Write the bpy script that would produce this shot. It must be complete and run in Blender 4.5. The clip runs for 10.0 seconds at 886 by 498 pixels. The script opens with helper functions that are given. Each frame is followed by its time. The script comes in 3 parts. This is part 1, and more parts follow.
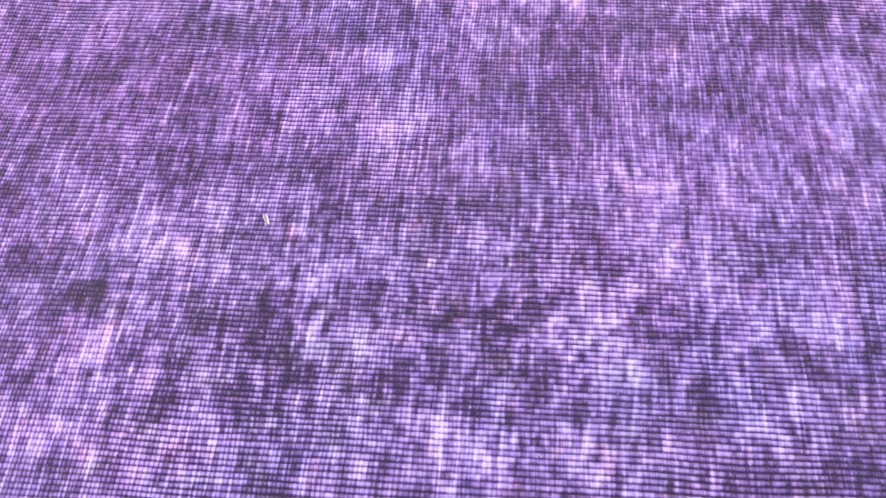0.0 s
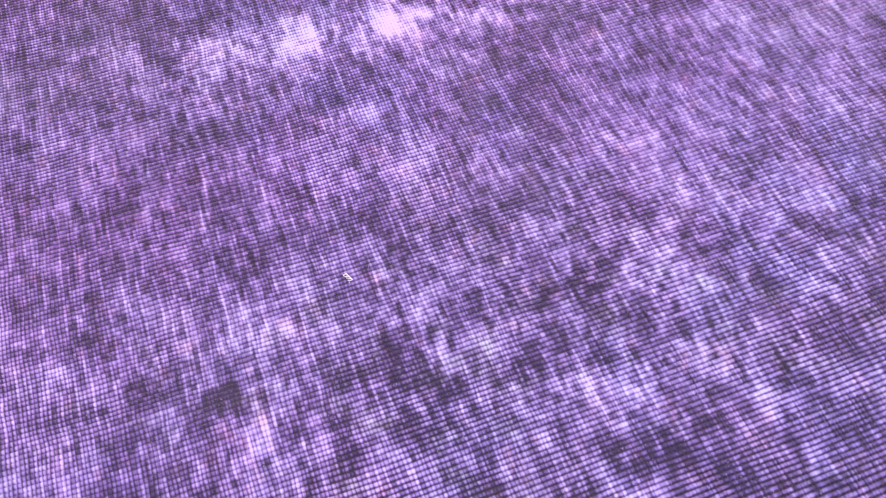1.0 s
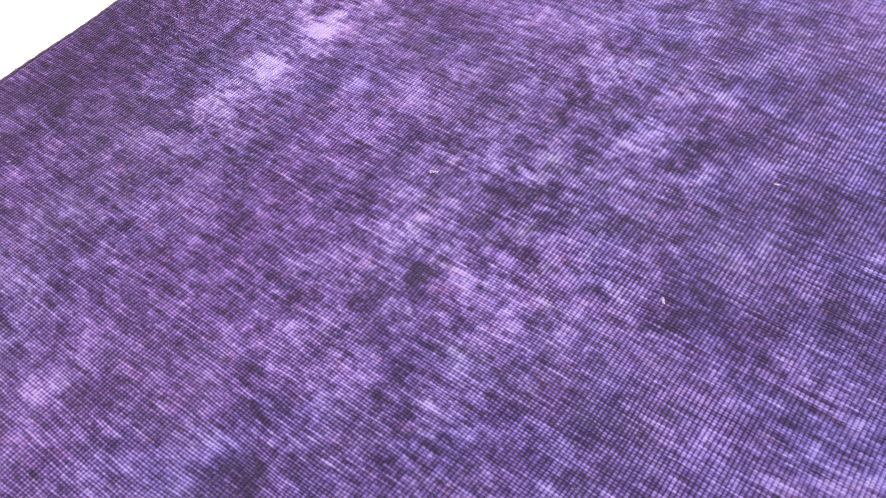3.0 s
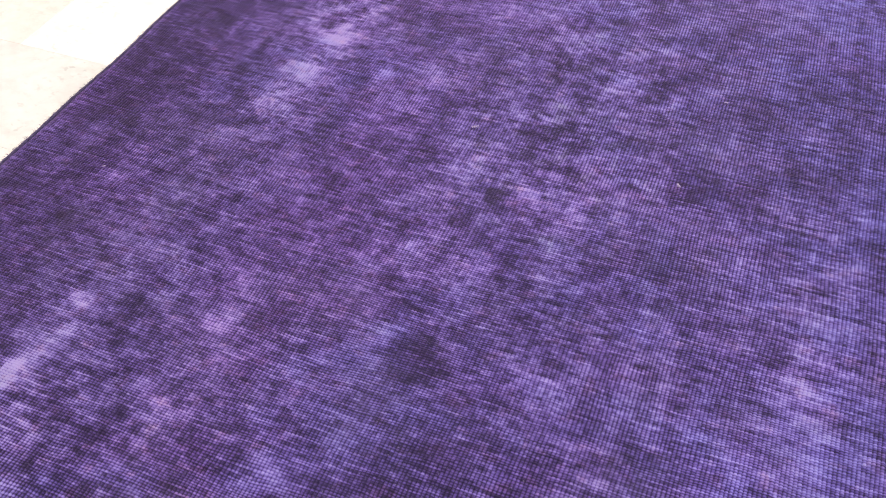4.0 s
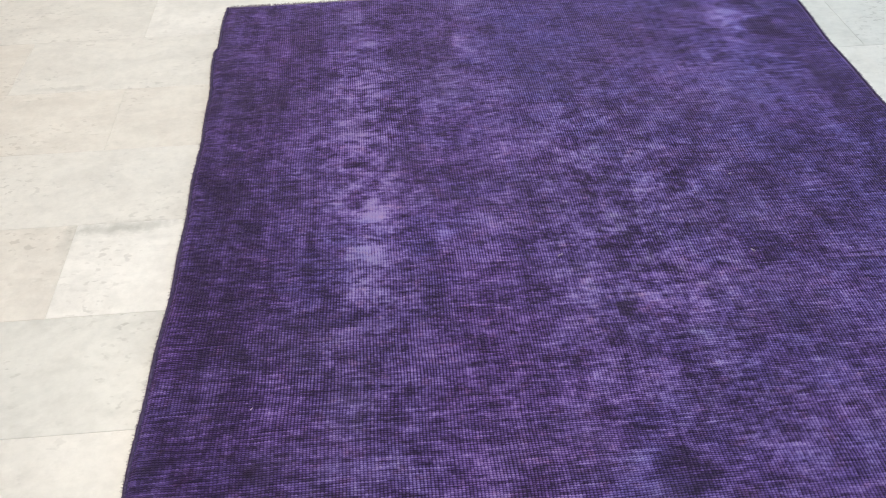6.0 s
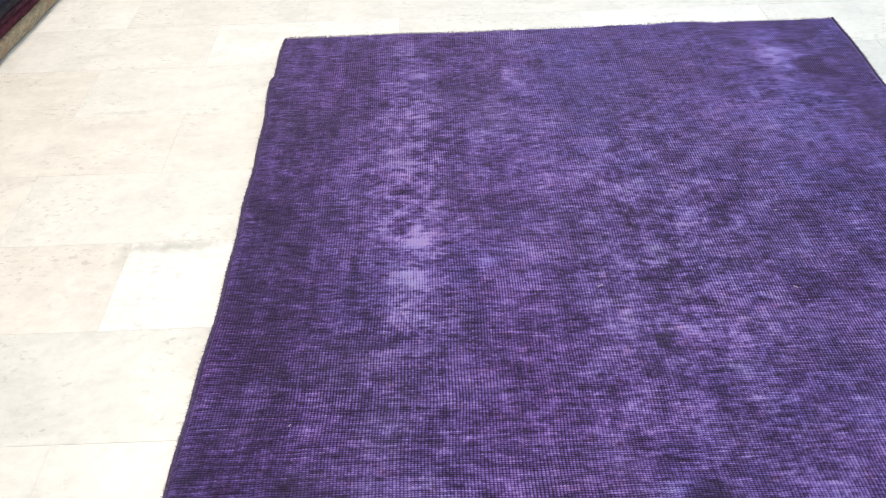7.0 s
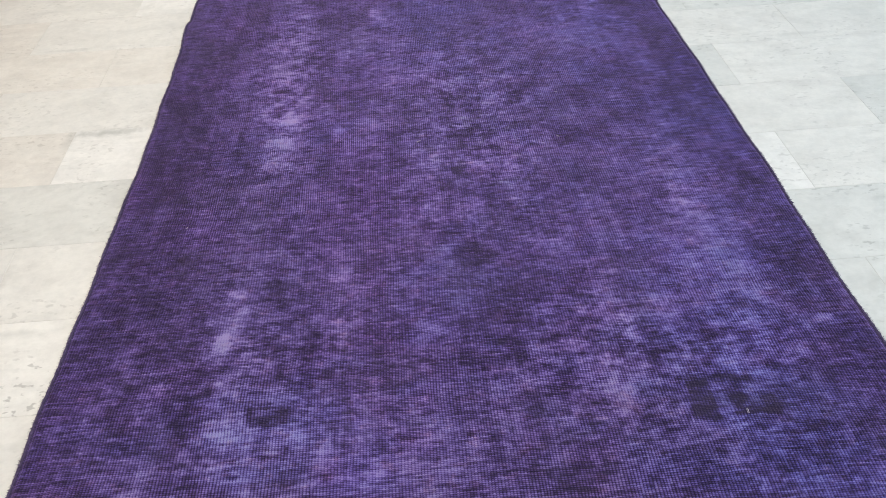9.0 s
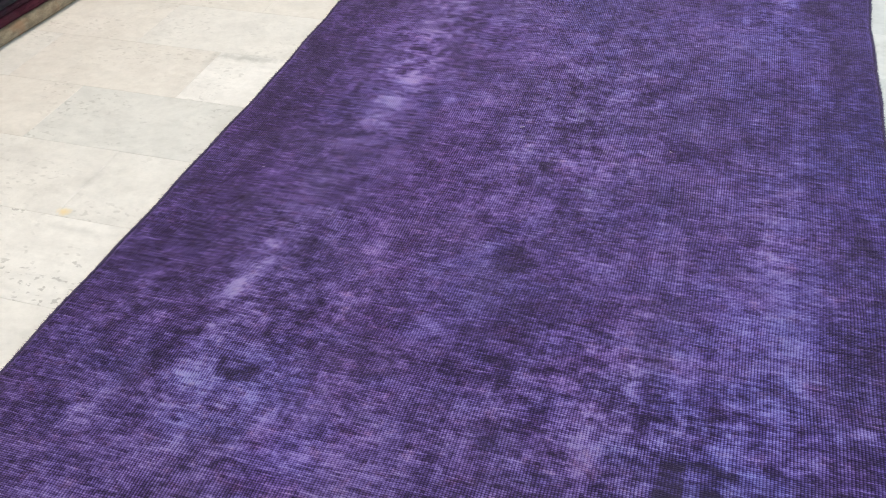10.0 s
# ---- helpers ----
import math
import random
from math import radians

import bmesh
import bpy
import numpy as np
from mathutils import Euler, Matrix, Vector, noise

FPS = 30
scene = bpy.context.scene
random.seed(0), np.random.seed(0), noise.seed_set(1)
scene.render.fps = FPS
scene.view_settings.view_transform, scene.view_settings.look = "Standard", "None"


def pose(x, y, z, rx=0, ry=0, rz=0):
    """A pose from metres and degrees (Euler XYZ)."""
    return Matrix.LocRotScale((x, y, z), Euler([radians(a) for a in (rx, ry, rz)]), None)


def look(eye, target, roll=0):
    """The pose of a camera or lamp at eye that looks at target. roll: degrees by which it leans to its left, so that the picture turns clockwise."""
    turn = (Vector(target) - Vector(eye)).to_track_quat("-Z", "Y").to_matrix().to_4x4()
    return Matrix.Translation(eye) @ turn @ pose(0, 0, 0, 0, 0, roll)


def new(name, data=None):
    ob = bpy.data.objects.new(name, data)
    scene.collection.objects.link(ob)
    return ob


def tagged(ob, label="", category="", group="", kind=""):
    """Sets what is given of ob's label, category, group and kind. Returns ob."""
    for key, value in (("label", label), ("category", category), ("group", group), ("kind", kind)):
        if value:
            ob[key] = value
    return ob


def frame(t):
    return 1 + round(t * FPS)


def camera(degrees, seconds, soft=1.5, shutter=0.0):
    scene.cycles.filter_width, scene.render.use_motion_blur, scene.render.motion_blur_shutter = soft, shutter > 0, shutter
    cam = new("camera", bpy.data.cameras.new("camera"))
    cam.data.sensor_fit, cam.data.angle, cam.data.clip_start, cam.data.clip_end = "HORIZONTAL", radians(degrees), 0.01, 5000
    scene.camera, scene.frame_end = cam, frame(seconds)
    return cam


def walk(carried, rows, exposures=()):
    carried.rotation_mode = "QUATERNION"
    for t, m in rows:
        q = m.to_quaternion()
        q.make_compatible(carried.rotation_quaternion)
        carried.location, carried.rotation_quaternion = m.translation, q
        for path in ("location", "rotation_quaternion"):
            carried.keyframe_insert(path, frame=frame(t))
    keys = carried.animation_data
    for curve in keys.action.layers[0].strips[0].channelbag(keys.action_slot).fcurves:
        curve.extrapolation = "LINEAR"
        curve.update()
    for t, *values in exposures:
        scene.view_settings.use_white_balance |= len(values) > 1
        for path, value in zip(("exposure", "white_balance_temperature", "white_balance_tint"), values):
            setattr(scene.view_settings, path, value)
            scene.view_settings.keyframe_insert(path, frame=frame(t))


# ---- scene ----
cam = camera(52.4, 10.0, soft=1.0)
PATH = [
    (0, (1.353, -1.028, 0.819), (0.319, -1.19, -0.885), -4.9),
    (0.5, (1.375, -1.183, 0.917), (0.305, -1.1, -0.77), -7.4),
    (1, (1.408, -1.36, 0.919), (0.36, -1.03, -0.752), -2.7),
    (1.5, (1.375, -1.529, 0.902), (0.408, -0.979, -0.76), -3.3),
    (2, (1.387, -1.668, 0.946), (0.546, -0.973, -0.73), -3.1),
    (2.5, (1.489, -1.86, 1.021), (0.703, -0.967, -0.587), -2.6),
    (3, (1.502, -2.023, 1.038), (0.65, -1.104, -0.52), -8.2),
    (3.2, (1.467, -2.109, 1.036), (0.635, -1.154, -0.512), -7.9),
    (4.3, (1.21, -2.731, 1.203), (0.837, -1.4, -0.243), -2.3),
    (4.5, (1.107, -2.764, 1.204), (0.819, -1.401, -0.231), -4.0),
    (5, (0.829, -2.873, 1.254), (0.636, -1.417, -0.103), -2.6),
    (5.5, (0.581, -2.88, 1.275), (0.649, -1.367, -0.031), 0.4),
    (6, (0.486, -2.732, 1.286), (0.589, -1.22, -0.019), -1.4),
    (6.2, (0.47, -2.696, 1.279), (0.563, -1.173, -0.013), -2.4),
    (7.3, (0.516, -2.882, 1.307), (0.48, -1.309, 0.072), -2.1),
    (7.5, (0.502, -3.001, 1.32), (0.459, -1.425, 0.09), -2.2),
    (8, (0.486, -3.249, 1.354), (0.511, -1.656, 0.146), -1.6),
    (8.5, (0.628, -3.468, 1.369), (0.683, -1.87, 0.167), -2.5),
    (9, (0.806, -3.627, 1.387), (0.864, -2.042, 0.17), -3.1),
    (9.5, (1.02, -3.494, 1.368), (0.916, -1.949, 0.104), -3.1),
    (10, (1.306, -3.424, 1.377), (0.81, -1.969, 0.098), -2.7),
]
EXPOSURES = [(0, 1.92, 7650, 9), (0.5, 1.90, 7650, 9), (1.5, 1.8, 7650, 9), (2.5, 1.75, 7650, 9), (3.2, 1.3, 7250, 13), (4.3, 0.8, 6700, 18), (5.0, 0.3, 6500, 11),
             (5.5, -0.05, 6500, 10), (6.0, 0.38, 6500, 10), (6.2, 0.45, 6500, 10), (7.3, 0.77, 6500, 10), (8.0, 0.42, 6500, 10), (9.0, 0.38, 6500, 10), (10.0, 0.50, 6500, 10)]
walk(cam, [(t, look(eye, target, roll)) for t, eye, target, roll in PATH], EXPOSURES)

# ---------------------------------------------------------------- world and lights
world = bpy.data.worlds.new("sky")
scene.world = world
world.use_nodes = True
wn, wl = world.node_tree.nodes, world.node_tree.links
sky = wn.new("ShaderNodeTexSky")
sky.sky_type, sky.sun_disc = "NISHITA", False
sky.sun_elevation, sky.sun_rotation = radians(45), radians(100)
wl.new(sky.outputs["Color"], wn["Background"].inputs["Color"])
wn["Background"].inputs["Strength"].default_value = 0.1


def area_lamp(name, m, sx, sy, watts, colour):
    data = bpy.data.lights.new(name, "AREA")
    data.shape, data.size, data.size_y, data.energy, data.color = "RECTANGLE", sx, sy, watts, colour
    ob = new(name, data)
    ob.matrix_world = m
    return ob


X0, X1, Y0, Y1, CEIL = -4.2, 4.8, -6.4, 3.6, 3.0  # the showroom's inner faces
DAY = (X1 + 0.1, -1.2, 1.6)  # the middle of the added shop window, out of view
# added lamp at the unseen window, cools the floor on the right
area_lamp("added_window_daylight", look(DAY, (0.5, -1.6, 0.2)), 5.0, 2.2, 50, (0.70, 0.90, 1.0))
# ceiling lamps added out of view: warm on the left, cool on the right
ADDED_LIGHTS = [(-0.9, 0.6), (-0.9, -2.6), (1.6, 0.6), (1.6, -2.6)]
for lx, ly in ADDED_LIGHTS:
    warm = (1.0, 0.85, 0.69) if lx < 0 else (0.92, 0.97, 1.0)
    area_lamp("added_ceiling_lamp", pose(lx, ly, CEIL - 0.045), 0.56, 1.16, 30.5 if lx < 0 else 21, warm)


# ---------------------------------------------------------------- materials
class Mat:
    """A node material with short calls."""

    def __init__(self, name, rough=0.6):
        self.m = bpy.data.materials.new(name)
        self.m.use_nodes = True
        self.n, self.l = self.m.node_tree.nodes, self.m.node_tree.links
        self.b = self.n["Principled BSDF"]
        self.b.inputs["Roughness"].default_value = rough

    def put(self, a, b):
        self.l.new(a, b)

    def coords(self, scale=(1, 1, 1)):
        c, m = self.n.new("ShaderNodeTexCoord"), self.n.new("ShaderNodeMapping")
        m.inputs["Scale"].default_value = scale
        self.put(c.outputs["Object"], m.inputs["Vector"])
        return m.outputs["Vector"]

    def noise(self, vec, scale, detail=4, rough=0.6, distort=0.0):
        t = self.n.new("ShaderNodeTexNoise")
        for k, v in (("Scale", scale), ("Detail", detail), ("Roughness", rough), ("Distortion", distort)):
            t.inputs[k].default_value = v
        self.put(vec, t.inputs["Vector"])
        return t.outputs["Fac"]

    def ramp(self, fac, stops):
        r = self.n.new("ShaderNodeValToRGB")
        while len(r.color_ramp.elements) < len(stops):
            r.color_ramp.elements.new(0.5)
        for e, (p, c) in zip(r.color_ramp.elements, stops):
            e.position, e.color = p, (*c, 1) if len(c) == 3 else c
        self.put(fac, r.inputs["Fac"])
        return r.outputs["Color"]

    def math(self, op, a, b, clamp=False):
        t = self.n.new("ShaderNodeMath")
        t.operation, t.use_clamp = op, clamp
        for i, v in enumerate((a, b)):
            if isinstance(v, (int, float)):
                t.inputs[i].default_value = v
            else:
                self.put(v, t.inputs[i])
        return t.outputs[0]

    def mix(self, fac, a, b, blend="MIX"):
        t = self.n.new("ShaderNodeMix")
        t.data_type, t.blend_type = "RGBA", blend
        for k, v in ((0, fac), (6, a), (7, b)):
            if isinstance(v, (int, float)):
                t.inputs[k].default_value = v
            elif isinstance(v, tuple):
                t.inputs[k].default_value = (*v, 1)
            else:
                self.put(v, t.inputs[k])
        return t.outputs[2]

    def attr(self, name):
        t = self.n.new("ShaderNodeAttribute")
        t.attribute_name = name
        return t.outputs["Fac"]

    def random(self):
        return self.n.new("ShaderNodeObjectInfo").outputs["Random"]

    def colour(self, c):
        if isinstance(c, tuple):
            self.b.inputs["Base Color"].default_value = (*c, 1)
        else:
            self.put(c, self.b.inputs["Base Color"])
        return self

    def bump(self, height, strength, distance):
        t = self.n.new("ShaderNodeBump")
        t.inputs["Strength"].default_value, t.inputs["Distance"].default_value = strength, distance
        self.put(height, t.inputs["Height"])
        self.put(t.outputs["Normal"], self.b.inputs["Normal"])
        return self


def rug_material():
    """Overdyed wool, clipped to its knots: warp and weft count the ribs and the rows."""
    m = Mat("overdyed_wool", 0.92)
    warp, weft = m.attr("warp"), m.attr("weft")

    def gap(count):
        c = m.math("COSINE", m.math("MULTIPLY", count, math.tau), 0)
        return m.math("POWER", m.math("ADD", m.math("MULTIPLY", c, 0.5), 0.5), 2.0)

    def knots(kx, ky, whole=False):
        v = m.n.new("ShaderNodeCombineXYZ")
        for i, (count, k) in enumerate(((warp, kx), (weft, ky))):
            c = m.math("MULTIPLY", count, k)
            m.put(m.math("FLOOR", c, 0) if whole else c, v.inputs[i])
        return v.outputs[0]

    def swing(value, mean, amount):
        return m.math("MULTIPLY", m.math("SUBTRACT", value, mean), amount)

    single = m.n.new("ShaderNodeTexWhiteNoise")
    single.noise_dimensions = "2D"
    m.put(knots(1, 1, True), single.inputs["Vector"])
    dash = m.noise(knots(0.095, 0.50), 1.0, 2, 0.6)
    row = m.noise(knots(0.12, 1.0), 1.0, 1, 0.5)
    tuft = m.noise(m.coords((0.7, 1, 1)), 150, 3, 0.65)
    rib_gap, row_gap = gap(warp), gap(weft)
    tone = m.attr("fade")
    for value, mean, amount in ((single.outputs["Value"], 0.5, 0.20), (dash, 0.5, 0.84), (row, 0.5, 0.60), (tuft, 0.5, 0.42)):
        tone = m.math("ADD", tone, swing(value, mean, amount))
    # shade and deeper dye of the gaps, both painted into the tone
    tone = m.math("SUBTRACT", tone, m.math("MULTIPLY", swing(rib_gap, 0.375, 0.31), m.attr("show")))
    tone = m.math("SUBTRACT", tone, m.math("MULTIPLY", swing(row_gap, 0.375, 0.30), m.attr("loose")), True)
    dye = m.ramp(tone, [(0.0, (0.010, 0.0054, 0.026)), (0.26, (0.029, 0.0166, 0.073)), (0.52, (0.089, 0.0555, 0.214)),
                        (0.78, (0.184, 0.139, 0.378)), (1.0, (0.265, 0.225, 0.455))])
    pink = m.mix(m.attr("hue"), dye, (1.13, 0.95, 1.03), "MULTIPLY")
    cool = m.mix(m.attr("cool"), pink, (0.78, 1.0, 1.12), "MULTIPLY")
    # small places where an older red or a grey ground shows through the dye
    red = m.ramp(m.noise(m.coords((1, 1.4, 1)), 34, 3, 0.6), [(0.56, (0, 0, 0)), (0.70, (1, 1, 1))])
    body = m.mix(m.math("MULTIPLY", red, 0.55), cool, (1.18, 0.90, 0.72), "MULTIPLY")
    grey = m.ramp(m.noise(m.coords((1.2, 1, 1)), 19, 4, 0.65), [(0.54, (0, 0, 0)), (0.70, (1, 1, 1))])
    body = m.mix(m.math("MULTIPLY", grey, m.math("ADD", m.math("MULTIPLY", m.attr("ground"), 0.75), 0.30)), body, (0.95, 1.14, 0.80), "MULTIPLY")
    soil = m.mix(m.attr("soil"), body, m.mix(0.4, body, (0.034, 0.027, 0.056)))
    glints = m.ramp(m.noise(m.coords((0.6, 1, 1)), 300, 2, 0.6), [(0.66, (0, 0, 0)), (0.76, (1, 1, 1))])
    m.colour(m.mix(m.math("MULTIPLY", glints, 0.24), soil, (0.38, 0.33, 0.50)))
    m.b.inputs["Specular IOR Level"].default_value = 0.15
    m.b.inputs["Sheen Weight"].default_value = 0.30
    m.b.inputs["Sheen Roughness"].default_value = 0.5
    m.b.inputs["Sheen Tint"].default_value = (0.70, 0.50, 1.0, 1)
    height = m.math("SUBTRACT", m.math("ADD", tuft, swing(single.outputs["Value"], 0.5, 0.5)), m.math("MULTIPLY", row_gap, 0.45))
    return m.bump(height, 0.6, 0.0014).m


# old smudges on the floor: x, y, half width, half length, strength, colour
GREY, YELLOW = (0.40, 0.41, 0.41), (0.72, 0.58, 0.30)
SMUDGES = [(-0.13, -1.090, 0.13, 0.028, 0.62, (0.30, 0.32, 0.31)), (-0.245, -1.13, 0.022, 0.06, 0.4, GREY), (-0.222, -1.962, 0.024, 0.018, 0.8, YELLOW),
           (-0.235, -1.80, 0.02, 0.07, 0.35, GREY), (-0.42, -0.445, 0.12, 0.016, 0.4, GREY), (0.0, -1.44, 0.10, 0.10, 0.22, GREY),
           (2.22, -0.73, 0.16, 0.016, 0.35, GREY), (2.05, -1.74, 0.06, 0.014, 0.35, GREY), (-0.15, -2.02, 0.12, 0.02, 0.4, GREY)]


def marble(name, base, vein, rough=0.34, pitted=0.35):
    m = Mat(name, rough)
    c = m.n.new("ShaderNodeTexCoord")
    shift = m.n.new("ShaderNodeVectorMath")
    shift.operation = "ADD"
    off = m.n.new("ShaderNodeCombineXYZ")
    r = m.random()
    m.put(m.math("MULTIPLY", r, 37.0), off.inputs[0])
    m.put(m.math("MULTIPLY", r, 91.0), off.inputs[1])
    m.put(c.outputs["Object"], shift.inputs[0])
    m.put(off.outputs[0], shift.inputs[1])
    stretch = m.n.new("ShaderNodeMapping")
    stretch.inputs["Rotation"].default_value = (0, 0, 0.25)
    stretch.inputs["Scale"].default_value = (1.0, 1.5, 1.0)
    m.put(shift.outputs[0], stretch.inputs["Vector"])
    v = stretch.outputs["Vector"]
    cloud = m.noise(v, 6.5, 6, 0.68, 0.3)
    body = m.ramp(cloud, [(0.32, tuple(k * 0.86 for k in base)), (0.56, base)])
    lines = m.math("ABSOLUTE", m.math("SUBTRACT", m.noise(v, 2.6, 6, 0.66, 0.5), 0.5), 0)
    veins = m.ramp(lines, [(0.0, (1, 1, 1)), (0.06, (0, 0, 0))])
    body = m.mix(m.math("MULTIPLY", veins, 0.26), body, vein)
    mottle = m.ramp(m.noise(shift.outputs[0], 38, 5, 0.72), [(0.36, (0.93, 0.935, 0.935)), (0.58, (1, 1, 1))])
    body = m.mix(1.0, body, mottle, "MULTIPLY")
    # dull pits and grains, in swarms
    swarm = m.ramp(m.noise(shift.outputs[0], 5.0, 3, 0.6), [(0.46, (0, 0, 0)), (0.60, (1, 1, 1))])
    pits = m.ramp(m.noise(v, 46, 2, 0.5), [(0.58, (0, 0, 0)), (0.64, (1, 1, 1))])
    body = m.mix(m.math("MULTIPLY", m.math("MULTIPLY", pits, swarm), pitted), body, tuple(k * 0.58 for k in vein))
    where = m.n.new("ShaderNodeSeparateXYZ")
    m.put(m.n.new("ShaderNodeNewGeometry").outputs["Position"], where.inputs[0])
    rag = m.math("MULTIPLY", m.noise(shift.outputs[0], 28, 4, 0.7), 1.9)
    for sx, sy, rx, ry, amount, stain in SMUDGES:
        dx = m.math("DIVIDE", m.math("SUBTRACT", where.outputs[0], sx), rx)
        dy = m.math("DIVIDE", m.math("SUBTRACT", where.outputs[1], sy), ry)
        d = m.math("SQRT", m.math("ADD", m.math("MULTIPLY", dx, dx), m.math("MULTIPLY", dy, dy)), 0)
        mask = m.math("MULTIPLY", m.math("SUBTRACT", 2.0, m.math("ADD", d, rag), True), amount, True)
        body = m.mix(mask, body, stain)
    tone = m.ramp(r, [(0.0, (0.96, 0.96, 0.96)), (1.0, (1.0, 1.0, 1.0))])
    m.colour(m.mix(1.0, body, tone, "MULTIPLY"))
    return m.m


def plaster(name, base):
    m = Mat(name, 0.85)
    v = m.coords()
    n = m.noise(v, 1.4, 5)
    m.colour(m.ramp(n, [(0.3, tuple(k * 0.93 for k in base)), (0.7, base)]))
    return m.bump(m.noise(v, 90, 3), 0.15, 0.003).m


def wool(name, dark, light, spot, scale=26):
    m = Mat(name, 0.95)
    n = m.noise(m.coords((1, 1, 2.5)), scale, 4, 0.7)
    c = m.ramp(n, [(0.30, dark), (0.68, light)])
    s = m.ramp(m.noise(m.coords(), 9, 3), [(0.56, (0, 0, 0)), (0.68, (1, 1, 1))])
    m.colour(m.mix(m.math("MULTIPLY", s, 0.7), c, spot))
    m.b.inputs["Specular IOR Level"].default_value = 0.1
    return m.bump(m.noise(m.coords((1, 1, 3)), 240, 3, 0.7), 0.8, 0.003).m


def plain(name, c, rough=0.6, vary=0.12, scale=30):
    m = Mat(name, rough)
    n = m.noise(m.coords(), scale, 3)
    m.colour(m.ramp(n, [(0.3, tuple(k * (1 - vary) for k in c)), (0.7, c)]))
    return m.bump(n, 0.1, 0.002).m


RUG = rug_material()
CORD = wool("purple_cord", (0.030, 0.023, 0.055), (0.115, 0.090, 0.180), (0.07, 0.055, 0.11), 160)
FRAY = wool("frayed_warp", (0.10, 0.085, 0.12), (0.34, 0.31, 0.35), (0.16, 0.13, 0.2), 90)
MARBLES = {
    "w": marble("white_marble", (0.71, 0.708, 0.695), (0.58, 0.59, 0.59)),
    "p": marble("pearl_marble", (0.77, 0.77, 0.765), (0.60, 0.61, 0.61)),
    "g": marble("grey_marble", (0.65, 0.66, 0.652), (0.50, 0.52, 0.52), pitted=0.5),
    "s": marble("pitted_marble", (0.735, 0.735, 0.725), (0.56, 0.57, 0.57), pitted=0.65),
    "c": marble("cream_marble", (0.715, 0.70, 0.675), (0.58, 0.55, 0.52)),
}
GROUT = plain("grout", (0.64, 0.63, 0.61), 0.9)
WALL = plaster("wall_paint", (0.78, 0.76, 0.72))
CEILING = plaster("ceiling_paint", (0.82, 0.81, 0.79))
METAL = plain("window_metal", (0.45, 0.46, 0.47), 0.4)
LINT = plain("white_lint", (0.50, 0.44, 0.56), 0.9)


def glass():
    m = Mat("window_glass", 0.02)
    m.b.inputs["Transmission Weight"].default_value = 1.0
    m.b.inputs["IOR"].default_value = 1.45
    return m.m


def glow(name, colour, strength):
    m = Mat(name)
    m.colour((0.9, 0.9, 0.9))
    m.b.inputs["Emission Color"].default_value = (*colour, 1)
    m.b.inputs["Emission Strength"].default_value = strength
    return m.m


GLASS = glass()


# ---------------------------------------------------------------- mesh tools
def mesh_of(name, bm, material):
    me = bpy.data.meshes.new(name)
    bm.to_mesh(me)
    bm.free()
    me.materials.append(material)
    return me


def part(name, bm, material, parent, label="", smooth=False):
    me = mesh_of(name, bm, material)
    if smooth:
        me.polygons.foreach_set("use_smooth", [True] * len(me.polygons))
    ob = new(name, me)
    ob.parent = parent
    return tagged(ob, label=label)


def box(x0, y0, z0, x1, y1, z1, bevel=0.0):
    bm = bmesh.new()
    bmesh.ops.create_cube(bm, size=1)
    for v in bm.verts:
        v.co = ((x0 + x1) / 2 + v.co.x * (x1 - x0), (y0 + y1) / 2 + v.co.y * (y1 - y0), (z0 + z1) / 2 + v.co.z * (z1 - z0))
    if bevel:
        bmesh.ops.bevel(bm, geom=bm.edges[:], offset=bevel, segments=1, affect="EDGES")
    return bm


def structure(name, bm, material, label):
    return tagged(new(name, mesh_of(name, bm, material)), label=label, category=name.split("_")[0], kind="structure")


# ---------------------------------------------------------------- the showroom's shell
T = 0.2
structure("wall_west", box(X0 - T, Y0 - T, 0, X0, Y1 + T, CEIL), WALL, "plain off-white painted showroom wall")
structure("wall_north", box(X0, Y1, 0, X1, Y1 + T, CEIL), WALL, "plain off-white painted showroom wall")
structure("wall_south", box(X0, Y0 - T, 0, X1, Y0, CEIL), WALL, "plain off-white painted showroom wall")
east = bmesh.new()
WY0, WY1, WZ0, WZ1 = -4.0, 1.6, 0.4, 2.8
for y0, z0, y1, z1 in ((Y0 - T, 0, WY0, CEIL), (WY1, 0, Y1 + T, CEIL), (WY0, 0, WY1, WZ0), (WY0, WZ1, WY1, CEIL)):
    piece = box(X1, y0, z0, X1 + T, y1, z1)
    me = bpy.data.meshes.new("tmp")
    piece.to_mesh(me)
    piece.free()
    east.from_mesh(me)
    bpy.data.meshes.remove(me)
structure("wall_east", east, WALL, "plain off-white wall with an added wide window")
structure("ceiling", box(X0 - T, Y0 - T, CEIL, X1 + T, Y1 + T, CEIL + 0.15), CEILING, "plain white plastered showroom ceiling")

# window added in the unseen east wall for the cool lamp
window = tagged(new("added_window_1"), "added wide shop window with a grey metal frame, out of view", "window", kind="structure")
part("window_frame", box(X1 + 0.14, WY0, WZ0, X1 + 0.19, WY1, WZ0 + 0.06), METAL, window)
part("window_frame", box(X1 + 0.14, WY0, WZ1 - 0.06, X1 + 0.19, WY1, WZ1), METAL, window)
for y in (WY0, (WY0 + WY1) / 2 - 0.03, WY1 - 0.06):
    part("window_frame", box(X1 + 0.14, y, WZ0 + 0.06, X1 + 0.19, y + 0.06, WZ1 - 0.06), METAL, window)
